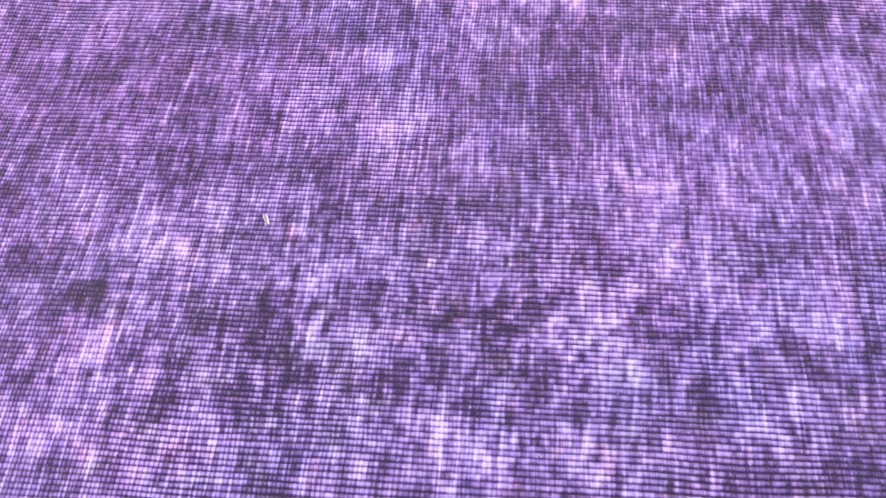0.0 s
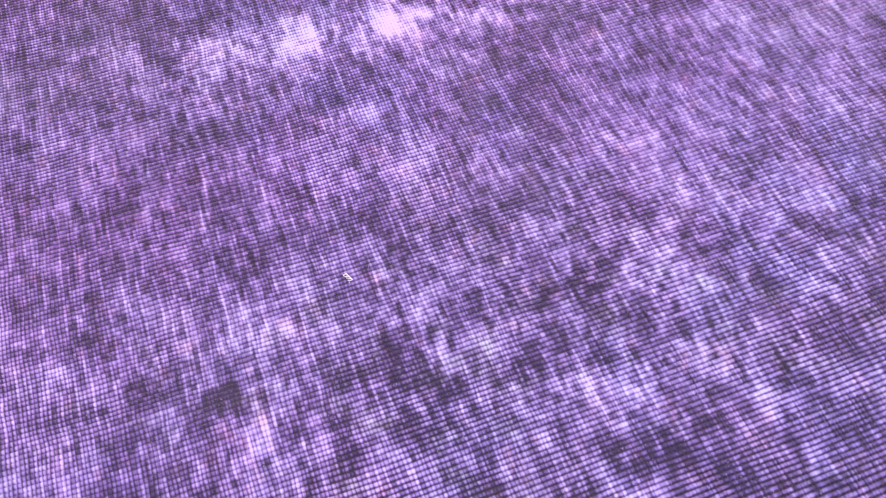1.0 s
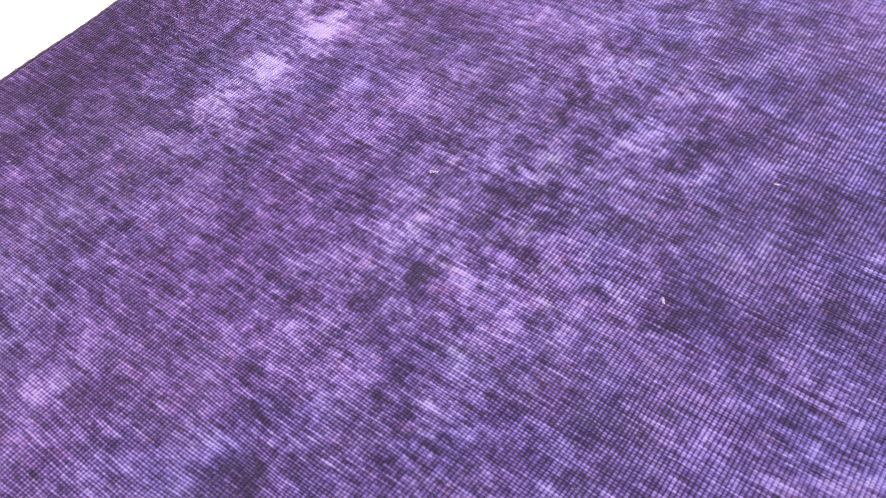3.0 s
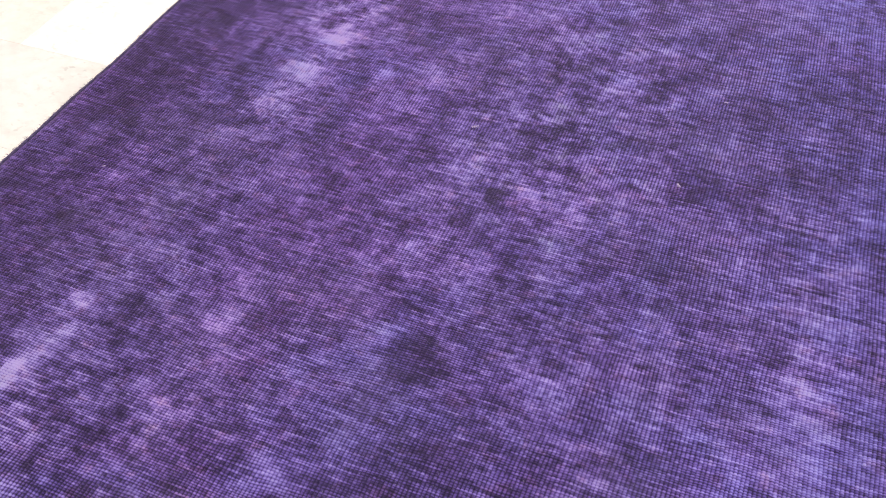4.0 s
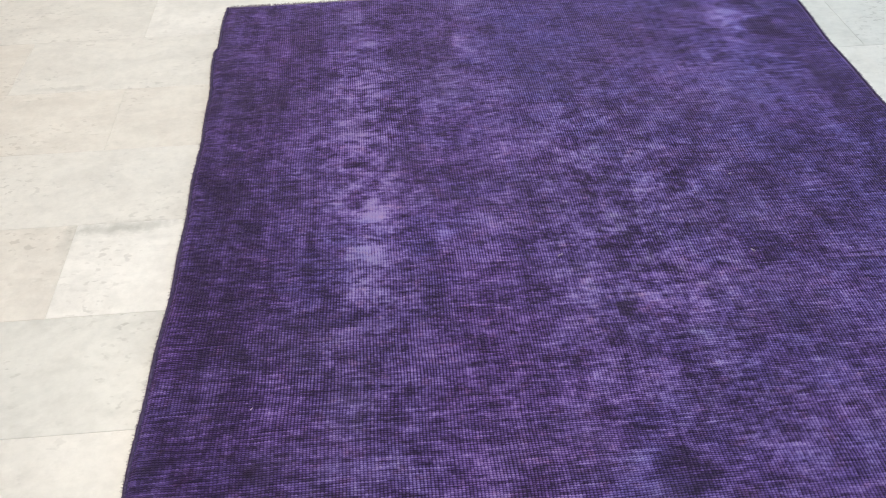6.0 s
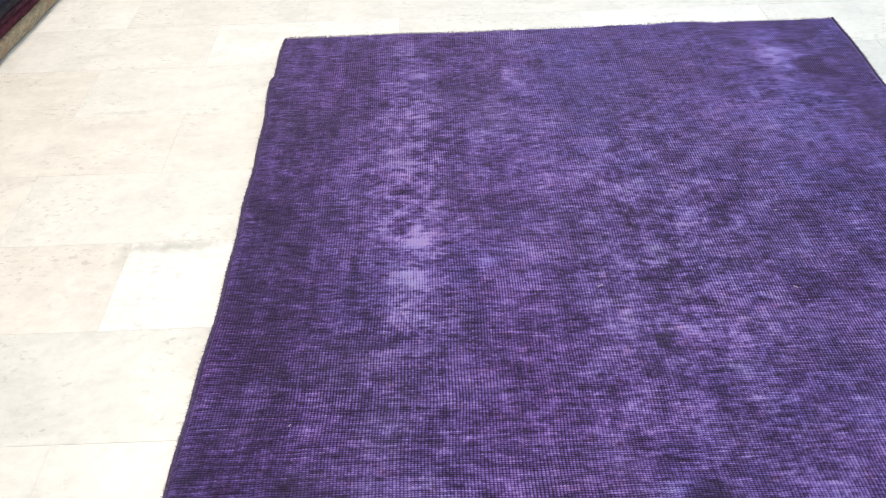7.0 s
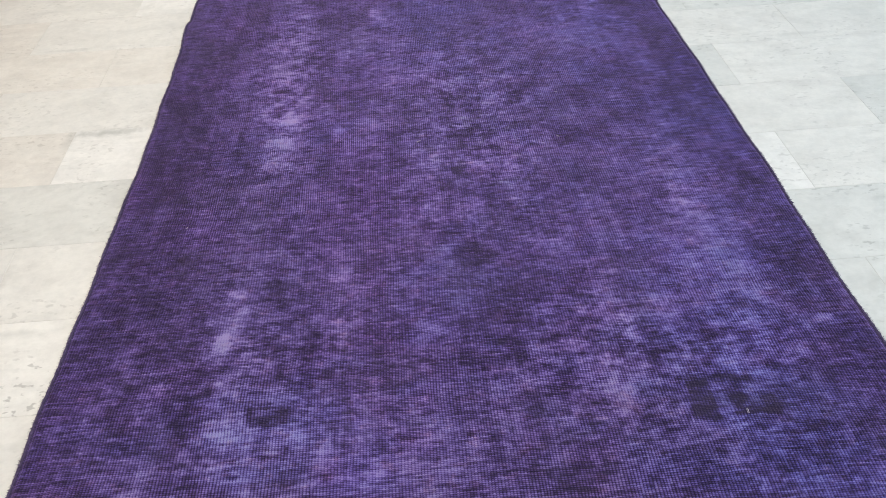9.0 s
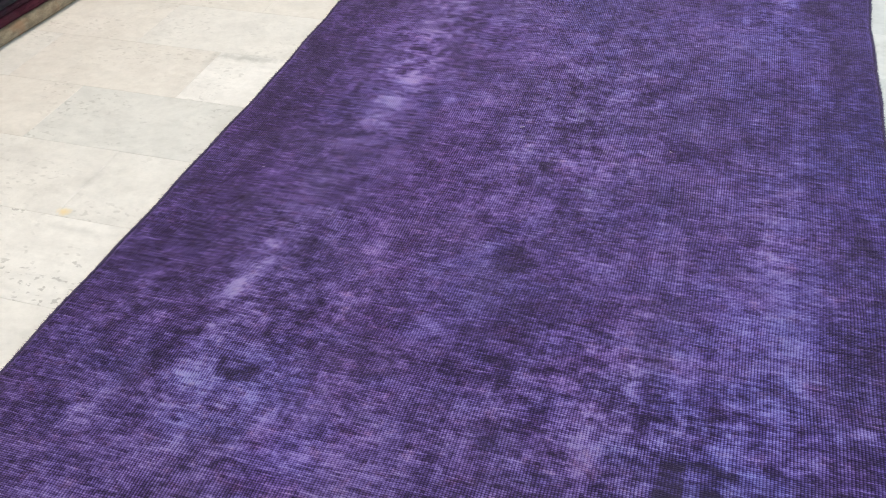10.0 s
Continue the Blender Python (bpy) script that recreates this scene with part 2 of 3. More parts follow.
for y0, y1 in ((WY0 + 0.06, (WY0 + WY1) / 2 - 0.03), ((WY0 + WY1) / 2 + 0.03, WY1 - 0.06)):
    pane = part("pane", box(X1 + 0.16, y0, WZ0 + 0.06, X1 + 0.166, y1, WZ1 - 0.06), GLASS, window)
    pane.visible_shadow = False

# glowing panels added overhead to go with these lamps, none in view
for lx, ly in ADDED_LIGHTS:
    light = tagged(new("added_ceiling_light"), "added rectangular white ceiling light panel, switched on, out of view", "ceiling light", "ceiling lights")
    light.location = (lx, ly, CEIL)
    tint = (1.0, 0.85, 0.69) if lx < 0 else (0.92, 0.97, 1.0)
    part("diffuser", box(-0.28, -0.58, -0.03, 0.28, 0.58, -0.012), glow("added_light_panel", tint, 3.0), light)
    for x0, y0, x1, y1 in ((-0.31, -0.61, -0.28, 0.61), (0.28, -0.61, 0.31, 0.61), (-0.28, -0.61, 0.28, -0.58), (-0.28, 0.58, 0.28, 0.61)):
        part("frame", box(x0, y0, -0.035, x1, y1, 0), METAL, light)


# ---------------------------------------------------------------- the purple rug
W_NEAR, LENGTH, PITCH, THICK = 1.80, 3.20, 0.0062, 0.007
rng = np.random.default_rng(7)


def lattice(px, py, cx, cy):
    """Smooth random field in 0..1 over metres px, py with cells of cx by cy metres."""
    gx, gy = px / cx + 50.0, py / cy + 80.0
    ix, iy = np.floor(gx).astype(int), np.floor(gy).astype(int)
    ix0, iy0 = ix.min(), iy.min()
    table = rng.random((ix.max() - ix0 + 2, iy.max() - iy0 + 2))
    fx, fy = gx - ix, gy - iy
    fx, fy = fx * fx * (3 - 2 * fx), fy * fy * (3 - 2 * fy)
    a, b = ix - ix0, iy - iy0
    return (table[a, b] * (1 - fx) * (1 - fy) + table[a + 1, b] * fx * (1 - fy) + table[a, b + 1] * (1 - fx) * fy + table[a + 1, b + 1] * fx * fy)


def blot(px, py, x, y, rx, ry, hard=1.0, square=False):
    """A spot of a given half width and length: 1 in its middle, 0 outside."""
    dx, dy = np.abs(px - x) / rx, np.abs(py - y) / ry
    d = np.maximum(dx, dy) if square else np.sqrt(dx**2 + dy**2)
    return np.clip((1.25 - d) * (1.0 + hard), 0, 1)


def stroke(px, py, x0, y0, x1, y1, width):
    """A thin line from one place to another: 1 along it, 0 beside it."""
    dx, dy = x1 - x0, y1 - y0
    t = np.clip(((px - x0) * dx + (py - y0) * dy) / (dx * dx + dy * dy), 0, 1)
    return np.clip(1.3 - np.hypot(px - x0 - t * dx, py - y0 - t * dy) / width, 0, 1)


def band(v, lo, hi, soft):
    return np.clip((v - lo) / soft, 0, 1) * np.clip((hi - v) / soft, 0, 1)


def left_edge(y):
    slow = 0.002 + 0.010 * band(y, -1.9, -0.3, 0.45) - 0.007 * np.clip((-y - 1.9) / 0.5, 0, 1.4)
    return slow + 0.0022 * np.sin(y * 9.0) + 0.0015 * np.sin(y * 23.0 + 1)


def notch(y):
    """How far the left edge stands out below the repaired far corner."""
    return 0.008 * np.clip((-y - 0.275) / 0.006, 0, 1) * np.clip((y + 0.75) / 0.4, 0, 1)


def right_edge(y):
    slow = 0.001 - 0.008 * np.clip((-y - 0.15) / 0.3, 0, 1) + 0.004 * band(y, -1.8, -0.8, 0.3)
    return W_NEAR + slow + 0.0022 * np.sin(y * 8.0 + 2) + 0.0015 * np.sin(y * 19.0)


def far_edge(x):
    return 0.003 * np.sin(x * 7.0) + 0.002 * np.sin(x * 17 + 1) + 0.014 * band(x, 1.20, 1.42, 0.08)


# worn creases, from one end to the other
CREASES = [(0.08, -2.16, 0.24, -2.28), (0.21, -2.11, 0.16, -2.28)]
# the wear: x, y, half width, half length, strength
COLUMNS = [(0.415, -0.80, 0.085, 0.75, 0.15), (0.72, -0.45, 0.075, 0.45, 0.10), (1.00, -1.05, 0.15, 0.55, 0.08), (1.53, -1.85, 0.11, 0.55, 0.13),
           (0.38, -2.05, 0.06, 0.40, 0.10), (1.52, -0.25, 0.12, 0.20, 0.12), (1.28, -2.20, 0.14, 0.30, 0.08), (0.64, -2.00, 0.05, 0.30, 0.07), (0.62, -2.48, 0.38, 0.18, 0.13), (1.25, -1.25, 0.42, 1.0, 0.05), (0.78, -1.50, 0.28, 0.60, 0.07)]
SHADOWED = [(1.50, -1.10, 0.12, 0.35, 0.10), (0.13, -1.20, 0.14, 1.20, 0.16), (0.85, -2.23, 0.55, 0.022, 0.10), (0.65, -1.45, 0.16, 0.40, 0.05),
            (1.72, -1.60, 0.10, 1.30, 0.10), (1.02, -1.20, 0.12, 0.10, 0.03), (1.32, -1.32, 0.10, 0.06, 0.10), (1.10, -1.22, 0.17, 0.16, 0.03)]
FADED = [(0.450, -1.10, 0.045, 0.06, 0.26), (0.424, -1.24, 0.04, 0.04, 0.24), (0.415, -1.37, 0.04, 0.05, 0.26), (0.40, -1.80, 0.09, 0.035, 0.20),
         (0.361, -1.95, 0.022, 0.06, 0.22), (0.358, -2.12, 0.018, 0.06, 0.30), (0.625, -2.09, 0.018, 0.05, 0.30), (0.39, -2.40, 0.05, 0.035, 0.26),
         (1.265, -2.15, 0.016, 0.07, 0.26), (1.365, -2.25, 0.016, 0.06, 0.24), (1.69, -2.187, 0.022, 0.018, 0.24), (1.12, -2.42, 0.05, 0.03, 0.18),
         (1.45, -2.61, 0.05, 0.02, 0.20), (0.40, -0.11, 0.05, 0.05, 0.18), (0.40, -0.82, 0.04, 0.05, 0.16)]
BLEACHED_FAR = [(0.43, -0.28, 0.05, 0.05, 0.12), (0.72, -0.32, 0.04, 0.08, 0.16), (1.02, -0.30, 0.05, 0.02, 0.12), (1.54, -0.27, 0.06, 0.10, 0.14), (1.66, -0.59, 0.05, 0.08, 0.10),
                (0.65, -0.52, 0.06, 0.15, 0.10), (0.46, -0.88, 0.04, 0.06, 0.12), (1.08, -0.92, 0.04, 0.08, 0.12), (1.12, -0.89, 0.03, 0.03, 0.14), (0.93, -0.93, 0.03, 0.03, 0.16),
                (0.78, -0.88, 0.05, 0.04, 0.12), (0.88, -0.86, 0.05, 0.05, 0.14), (0.74, -0.92, 0.06, 0.05, 0.12), (0.61, -0.66, 0.05, 0.05, 0.10), (0.53, -1.05, 0.08, 0.10, 0.12)]
BLEACHED_MIDDLE = [(0.63, -1.36, 0.04, 0.05, 0.12), (0.79, -1.49, 0.03, 0.03, 0.14), (0.86, -1.39, 0.03, 0.04, 0.14), (1.01, -1.45, 0.05, 0.04, 0.14), (1.17, -1.10, 0.05, 0.05, 0.14),
                   (0.96, -1.19, 0.04, 0.05, 0.12), (0.64, -1.27, 0.06, 0.05, 0.12), (1.09, -1.49, 0.04, 0.04, 0.12), (1.41, -1.39, 0.04, 0.05, 0.10), (1.17, -1.31, 0.05, 0.05, 0.10),
                   (1.47, -1.12, 0.05, 0.10, 0.12), (0.60, -1.67, 0.04, 0.06, 0.08), (0.86, -1.65, 0.05, 0.05, 0.10), (0.71, -1.17, 0.07, 0.06, 0.12), (0.87, -1.07, 0.03, 0.03, 0.12),
                   (1.06, -1.06, 0.04, 0.04, 0.12), (1.27, -1.61, 0.06, 0.05, 0.08)]
BLEACHED_NEAR = [(0.42, -1.89, 0.04, 0.03, 0.14), (0.62, -1.89, 0.025, 0.08, 0.14), (1.16, -1.84, 0.04, 0.05, 0.14), (1.29, -1.82, 0.04, 0.06, 0.14), (0.78, -2.07, 0.03, 0.04, 0.12),
                 (0.99, -1.83, 0.025, 0.03, 0.12), (1.57, -1.97, 0.06, 0.12, 0.12), (1.70, -1.74, 0.04, 0.05, 0.10), (1.53, -2.19, 0.03, 0.05, 0.14), (1.16, -2.34, 0.04, 0.04, 0.12),
                 (0.54, -2.40, 0.025, 0.05, 0.18), (0.81, -2.15, 0.05, 0.05, 0.06), (1.37, -2.48, 0.04, 0.03, 0.12), (1.68, -2.41, 0.05, 0.05, 0.12)]
DARK_FAR = [(0.91, -0.84, 0.03, 0.05, 0.12), (0.95, -1.01, 0.04, 0.03, 0.12), (1.23, -0.98, 0.05, 0.05, 0.08), (1.27, -0.80, 0.06, 0.06, 0.08), (0.93, -1.04, 0.04, 0.06, 0.10),
            (0.80, -1.04, 0.025, 0.025, 0.14), (1.01, -0.97, 0.05, 0.05, 0.10), (0.55, -0.72, 0.06, 0.06, 0.10), (0.77, -1.00, 0.05, 0.04, 0.06), (1.34, -1.05, 0.06, 0.08, 0.14)]
DARK_MIDDLE = [(0.94, -1.27, 0.05, 0.05, 0.10), (0.55, -1.20, 0.03, 0.04, 0.14), (0.26, -1.57, 0.04, 0.06, 0.08), (1.44, -1.44, 0.06, 0.06, 0.10), (0.95, -1.57, 0.05, 0.06, 0.08),
               (1.16, -1.24, 0.04, 0.04, 0.12), (0.30, -1.23, 0.02, 0.08, 0.12), (0.35, -1.18, 0.025, 0.03, 0.14), (0.86, -1.29, 0.04, 0.03, 0.14), (1.00, -1.28, 0.05, 0.05, 0.14),
               (0.59, -1.47, 0.03, 0.03, 0.12), (1.31, -1.33, 0.05, 0.06, 0.16), (1.46, -1.25, 0.05, 0.06, 0.14), (1.01, -1.52, 0.04, 0.03, 0.10), (0.78, -1.31, 0.03, 0.04, 0.16),
               (0.56, -1.25, 0.04, 0.03, 0.12), (0.90, -1.26, 0.05, 0.03, 0.12), (1.02, -1.21, 0.06, 0.04, 0.14)]
DARK_NEAR = [(0.49, -1.95, 0.06, 0.04, 0.05), (1.08, -1.75, 0.04, 0.04, 0.08), (1.07, -2.00, 0.06, 0.05, 0.08), (1.00, -2.11, 0.04, 0.03, 0.10), (1.06, -1.69, 0.05, 0.05, 0.10),
             (0.21, -2.15, 0.05, 0.04, 0.10), (0.56, -2.27, 0.08, 0.03, 0.08), (1.72, -2.26, 0.06, 0.08, 0.12), (0.93, -2.40, 0.012, 0.45, 0.12)]
STAINED = [(0.945, -1.868, 0.052, 0.052, 0.20), (0.942, -1.471, 0.019, 0.019, 0.28), (0.90, -1.33, 0.05, 0.03, 0.08), (1.00, -2.187, 0.03, 0.02, 0.16)]
PATCHED = [(1.360, -2.395, 0.022, 0.050, 0.52), (1.460, -2.422, 0.044, 0.026, 0.50), (1.425, -2.350, 0.050, 0.009, 0.32), (0.485, -2.352, 0.045, 0.022, 0.30),
           (1.615, -0.330, 0.045, 0.050, 0.22), (1.600, -0.185, 0.070, 0.025, 0.14)]


def purple_rug():
    rug = tagged(new("rug"), "worn overdyed purple wool rug lying on marble tiles", "rug")
    columns, rows = int(W_NEAR / PITCH) * 4, 860
    u, v = np.meshgrid(np.linspace(0, 1, columns + 1), np.linspace(0, 1, rows + 1), indexing="ij")
    y = -LENGTH * v
    x = left_edge(y) + (right_edge(y) - left_edge(y)) * u
    y = y + far_edge(x) * (1 - v) ** 4
    x = x - notch(y) * (1 - u) ** 160
    x = x + 0.0030 * (lattice(x, y, 0.025, 0.09) - 0.5) * np.clip(np.minimum(u, 1 - u) * 60, 0, 1)
    px, py = x, y

    # relief: ribs that run the rug's length, slack and thin places, the cut edge rolled down
    crest = np.array([0.0, 0.92, 1.0, 0.92])[np.arange(columns + 1) % 4][:, None] * np.ones_like(v)
    slack = lattice(px, py, 0.35, 0.5) + 0.5 * lattice(px, py, 0.15, 0.2)
    rib = 0.0016 * (0.6 + 0.8 * lattice(px, py, 0.03, 0.06))
    worn_rows = lattice(px, py, 0.03, 0.0055) - 0.5
    z = THICK + 0.0030 * slack + rib * crest + 0.0011 * worn_rows
    rim = np.minimum(np.minimum(u * W_NEAR, (1 - u) * W_NEAR), np.minimum(v, 1 - v) * LENGTH)
    z = z * np.clip(0.35 + rim / 0.02, 0, 1)

    # dye: faintly cloudy, with short dashes across, streaks along and every knot its own shade
    wx, wy = px + 0.03 * (lattice(px, py, 0.035, 0.03) - 0.5), py + 0.03 * (lattice(px, py, 0.035, 0.03) - 0.5)
    f = 0.380 + 0.08 * (lattice(px, py, 0.26, 0.34) - 0.5) + 0.11 * (lattice(px, py, 0.09, 0.08) - 0.5)
    f += 0.15 * (lattice(px, py, 0.035, 0.028) - 0.5) + 0.10 * (lattice(px, py, 0.06, 0.11) - 0.5)
    bare = 0.8 + 0.7 * blot(wx, wy, 1.0, -1.15, 0.28, 0.65, 0.0) + 0.6 * blot(wx, wy, 0.42, -0.9, 0.14, 0.7, 0.0) + 0.4 * blot(wx, wy, 1.2, -2.45, 0.5, 0.25, 0.0)
    f += bare * (0.16 * (lattice(px, py, 0.014, 0.010) - 0.5) + 0.17 * (lattice(px, py, 0.0075, 0.0055) - 0.5))
    f += 0.10 * (lattice(px, py, 0.03, 0.30) - 0.5) + 0.12 * (lattice(px, py, 0.0062, 0.09) - 0.5)
    flecks = 0.6 * lattice(px, py, 0.013, 0.008) + 0.4 * lattice(px, py, 0.045, 0.04)
    f -= 0.09 * bare * np.clip((flecks - 0.60) / 0.12, 0, 1)
    ragged = np.clip(1.9 * (0.45 * lattice(px, py, 0.035, 0.022) + 0.55 * lattice(px, py, 0.045, 0.008)) - 0.35, 0, 1.4)
    torn = np.clip(2.6 * (0.5 * lattice(px, py, 0.022, 0.013) + 0.5 * lattice(px, py, 0.05, 0.008)) - 0.75, 0, 1.2)
    for bx, by, rx, ry, s in COLUMNS:
        f += 2.0 * s * blot(wx, wy, bx, by, rx, ry, 0.0) * ragged
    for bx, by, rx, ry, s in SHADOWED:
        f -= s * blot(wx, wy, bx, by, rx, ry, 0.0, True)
    for bx, by, rx, ry, s in FADED:
        f += 1.5 * s * blot(wx, wy, bx, by, rx, ry, 0.3) * (0.18 + 0.80 * torn)
    for places, sign in ((BLEACHED_FAR, 1.15), (BLEACHED_MIDDLE, 0.95), (BLEACHED_NEAR, 1.4), (DARK_FAR, -0.9), (DARK_MIDDLE, -0.85), (DARK_NEAR, -1.2)):
        for bx, by, rx, ry, s in places:
            f += sign * s * blot(wx, wy, bx, by, rx, ry, 0.0) * (0.35 + 0.65 * (torn if sign > 0 else ragged))
    # square patches of bare knots and of standing pile, thickest where the rug is most trodden
    trodden = (0.28 + 0.6 * blot(wx, wy, 0.43, -0.9, 0.12, 0.85, 0.0) + 0.38 * blot(wx, wy, 1.05, -1.05, 0.24, 0.6, 0.0) + 0.7 * blot(wx, wy, 1.30, -2.30, 0.34, 0.30, 0.0)
               + 0.7 * blot(wx, wy, 0.45, -2.25, 0.24, 0.30, 0.0) + 0.4 * blot(wx, wy, 1.50, -0.30, 0.25, 0.25, 0.0))
    for cx, cy, amount in ((0.026, 0.020, 0.12), (0.050, 0.034, 0.10), (0.014, 0.012, 0.10)):
        patch = lattice(px, py, cx, cy)
        f += amount * trodden * (np.clip((patch - 0.62) / 0.07, 0, 1) - np.clip((0.38 - patch) / 0.07, 0, 1))
    f += 0.03 * blot(wx, wy, 1.32, -2.25, 0.36, 0.32, 0.0) + 0.03 * blot(wx, wy, 1.40, -0.45, 0.30, 0.45, 0.0)
    # the dark border along the edge, with two lines in it
    for lx in (0.215, 0.300):
        f -= 0.06 * band(px + 0.4 * (wx - px), lx - 0.012, lx + 0.012, 0.008) * np.clip((py + 2.0) / 0.5, 0, 1)
    # redder and bluer fields of the dye
    hue = 0.22 + 0.9 * (lattice(px, py, 0.22, 0.28) - 0.5) + 0.8 * (lattice(px, py, 0.05, 0.03) - 0.5)
    for bx, by, rx, ry, s in ((0.70, -1.00, 0.30, 0.30, 0.35), (0.62, -1.60, 0.22, 0.40, 0.35), (0.12, -1.10, 0.14, 0.90, 0.30), (0.60, -0.55, 0.16, 0.35, -0.35), (0.55, -1.50, 0.12, 0.12, -0.25), (1.45, -1.20, 0.25, 0.50, -0.30)):
        hue += s * blot(wx, wy, bx, by, rx, ry, 0.0)
    hue = np.clip(hue, 0, 1)
    # bluer in patches and steadily towards the right edge
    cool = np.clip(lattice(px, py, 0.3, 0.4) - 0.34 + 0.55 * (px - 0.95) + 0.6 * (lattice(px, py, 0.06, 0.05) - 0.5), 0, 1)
    # sheen that changes with view angle, partly painted into the tone as two fields
    f += 0.02 * blot(wx, wy, 0.60, -1.00, 0.22, 0.30, 0.0) - 0.07 * blot(wx, wy, 1.16, -1.05, 0.26, 0.38, 0.0)
    soil = np.clip(1.9 * lattice(px, py, 0.13, 0.15) - 0.9, 0, 1) * lattice(px, py, 0.02, 0.02)
    ground = blot(wx, wy, 1.03, -1.15, 0.26, 0.60, 0.0)
    taut = blot(wx, wy, 1.28, -1.00, 0.32, 0.55, 0.0)
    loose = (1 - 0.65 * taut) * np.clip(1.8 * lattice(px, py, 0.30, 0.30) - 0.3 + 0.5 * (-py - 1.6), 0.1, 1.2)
    for spots, square in ((STAINED, False), (PATCHED, True)):
        for bx, by, rx, ry, s in spots:
            spot = blot(0.5 * (px + wx), 0.5 * (py + wy), bx, by, rx, ry, 2.0, square)
            f -= s * spot * (0.25 + 0.75 * ragged if square else 0.6 + 0.4 * ragged)
            soil = np.clip(soil + 1.3 * s * spot, 0, 1)
    for x0, y0, x1, y1 in CREASES:
        f -= 0.14 * stroke(wx, wy, x0, y0, x1, y1, 0.010)

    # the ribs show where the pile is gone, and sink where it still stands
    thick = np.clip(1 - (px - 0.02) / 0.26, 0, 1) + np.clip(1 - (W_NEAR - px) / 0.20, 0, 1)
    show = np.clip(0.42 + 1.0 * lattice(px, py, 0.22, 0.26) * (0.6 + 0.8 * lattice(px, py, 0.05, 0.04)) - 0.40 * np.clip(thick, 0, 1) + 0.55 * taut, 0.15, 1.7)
    warp = u * (columns / 4)
    weft = 200.0 + py / 0.0045 + 1.6 * (lattice(px, py, 0.16, 0.05) - 0.5) + 0.5 * (lattice(px, py, 0.03, 0.02) - 0.5)

    n, k = columns + 1, rows + 1
    top = np.stack([px, py, z], -1).reshape(-1, 3)
    ids = np.arange(n * k).reshape(n, k)
    quads = np.stack([ids[:-1, :-1], ids[:-1, 1:], ids[1:, 1:], ids[1:, :-1]], -1).reshape(-1, 4)
    loop = np.concatenate([ids[:, 0], ids[-1, 1:], ids[-2::-1, -1], ids[0, -2:0:-1]])
    skirt = top[loop] * (1, 1, 0) + (0, 0, 0.001)
    low = np.arange(len(loop)) + n * k
    sides = np.stack([loop, np.roll(loop, -1), np.roll(low, -1), low], -1)
    verts, faces = np.concatenate([top, skirt]), np.concatenate([quads, sides])
    me = bpy.data.meshes.new("wool_sheet")
    me.vertices.add(len(verts))
    me.vertices.foreach_set("co", verts.ravel())
    me.loops.add(faces.size)
    me.loops.foreach_set("vertex_index", faces.ravel().astype(np.int32))
    me.polygons.add(len(faces))
    me.polygons.foreach_set("loop_start", np.arange(0, faces.size, 4, dtype=np.int32))
    me.update(calc_edges=True)
    me.polygons.foreach_set("use_smooth", np.ones(len(faces), bool))
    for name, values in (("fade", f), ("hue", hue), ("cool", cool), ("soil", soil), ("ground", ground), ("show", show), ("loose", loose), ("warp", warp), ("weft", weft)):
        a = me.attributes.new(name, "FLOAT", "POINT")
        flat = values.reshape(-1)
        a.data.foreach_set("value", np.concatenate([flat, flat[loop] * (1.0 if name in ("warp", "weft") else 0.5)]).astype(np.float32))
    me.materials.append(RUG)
    pile = new("wool_sheet", me)
    pile.parent = rug

    # the overcast cords along both sides
    for edge in (left_edge, right_edge):
        bm = bmesh.new()
        rings = []
        for i in range(321):
            cy = -LENGTH * i / 320
            cx, r = float(edge(np.float64(cy)) - (notch(np.float64(cy)) if edge is left_edge else 0)), 0.0036 + 0.0005 * math.sin(i * 2.1)
            rings.append([bm.verts.new((cx + r * math.cos(a), cy, 0.0052 + r * math.sin(a))) for a in (k * math.tau / 7 for k in range(7))])
        for a, b in zip(rings, rings[1:]):
            for k in range(7):
                bm.faces.new((a[k], b[k], b[(k + 1) % 7], a[(k + 1) % 7]))
        part("selvedge", bm, CORD, rug, "dark purple overcast edge cord", True)

    # the fuzz along both sides
    bm = bmesh.new()
    for i in range(5200):
        side = i % 2
        y0 = -random.uniform(0.0, LENGTH - 0.2)
        edge, out = (right_edge, 1) if side else (left_edge, -1)
        x0 = float(edge(np.float64(y0)) - (0 if side else notch(np.float64(y0)))) + out * 0.003
        reach, lean, z0 = random.uniform(0.002, 0.0065), random.uniform(-0.004, 0.004), random.uniform(0.002, 0.009)
        tip = bm.verts.new((x0 + out * reach, y0 + lean, max(0.001, z0 + random.uniform(-0.004, 0.002))))
        root = [bm.verts.new((x0, y0 + 0.0005 * math.cos(t), z0 + 0.0005 * math.sin(t))) for t in (0.5, 2.6, 4.7)]
        for k in range(3):
            bm.faces.new((root[k], root[(k + 1) % 3], tip))
    tagged(part("fuzz", bm, CORD, rug, "fine wool fuzz along the edges"), kind="stuff")

    # the far end's short cut warps
    bm = bmesh.new()
    for i in range(2200):
        x0 = random.uniform(0.005, 0.75) if i % 2 else random.uniform(0.005, W_NEAR)
        y0 = float(far_edge(np.float64(x0))) - 0.004
        reach, lean, r = random.uniform(0.004, 0.017), random.uniform(-0.008, 0.008), 0.0007
        lift = random.uniform(0.001, 0.007)
        a = [bm.verts.new((x0 + r * math.cos(t), y0, 0.005 + r * math.sin(t))) for t in (0.5, 2.6, 4.7)]
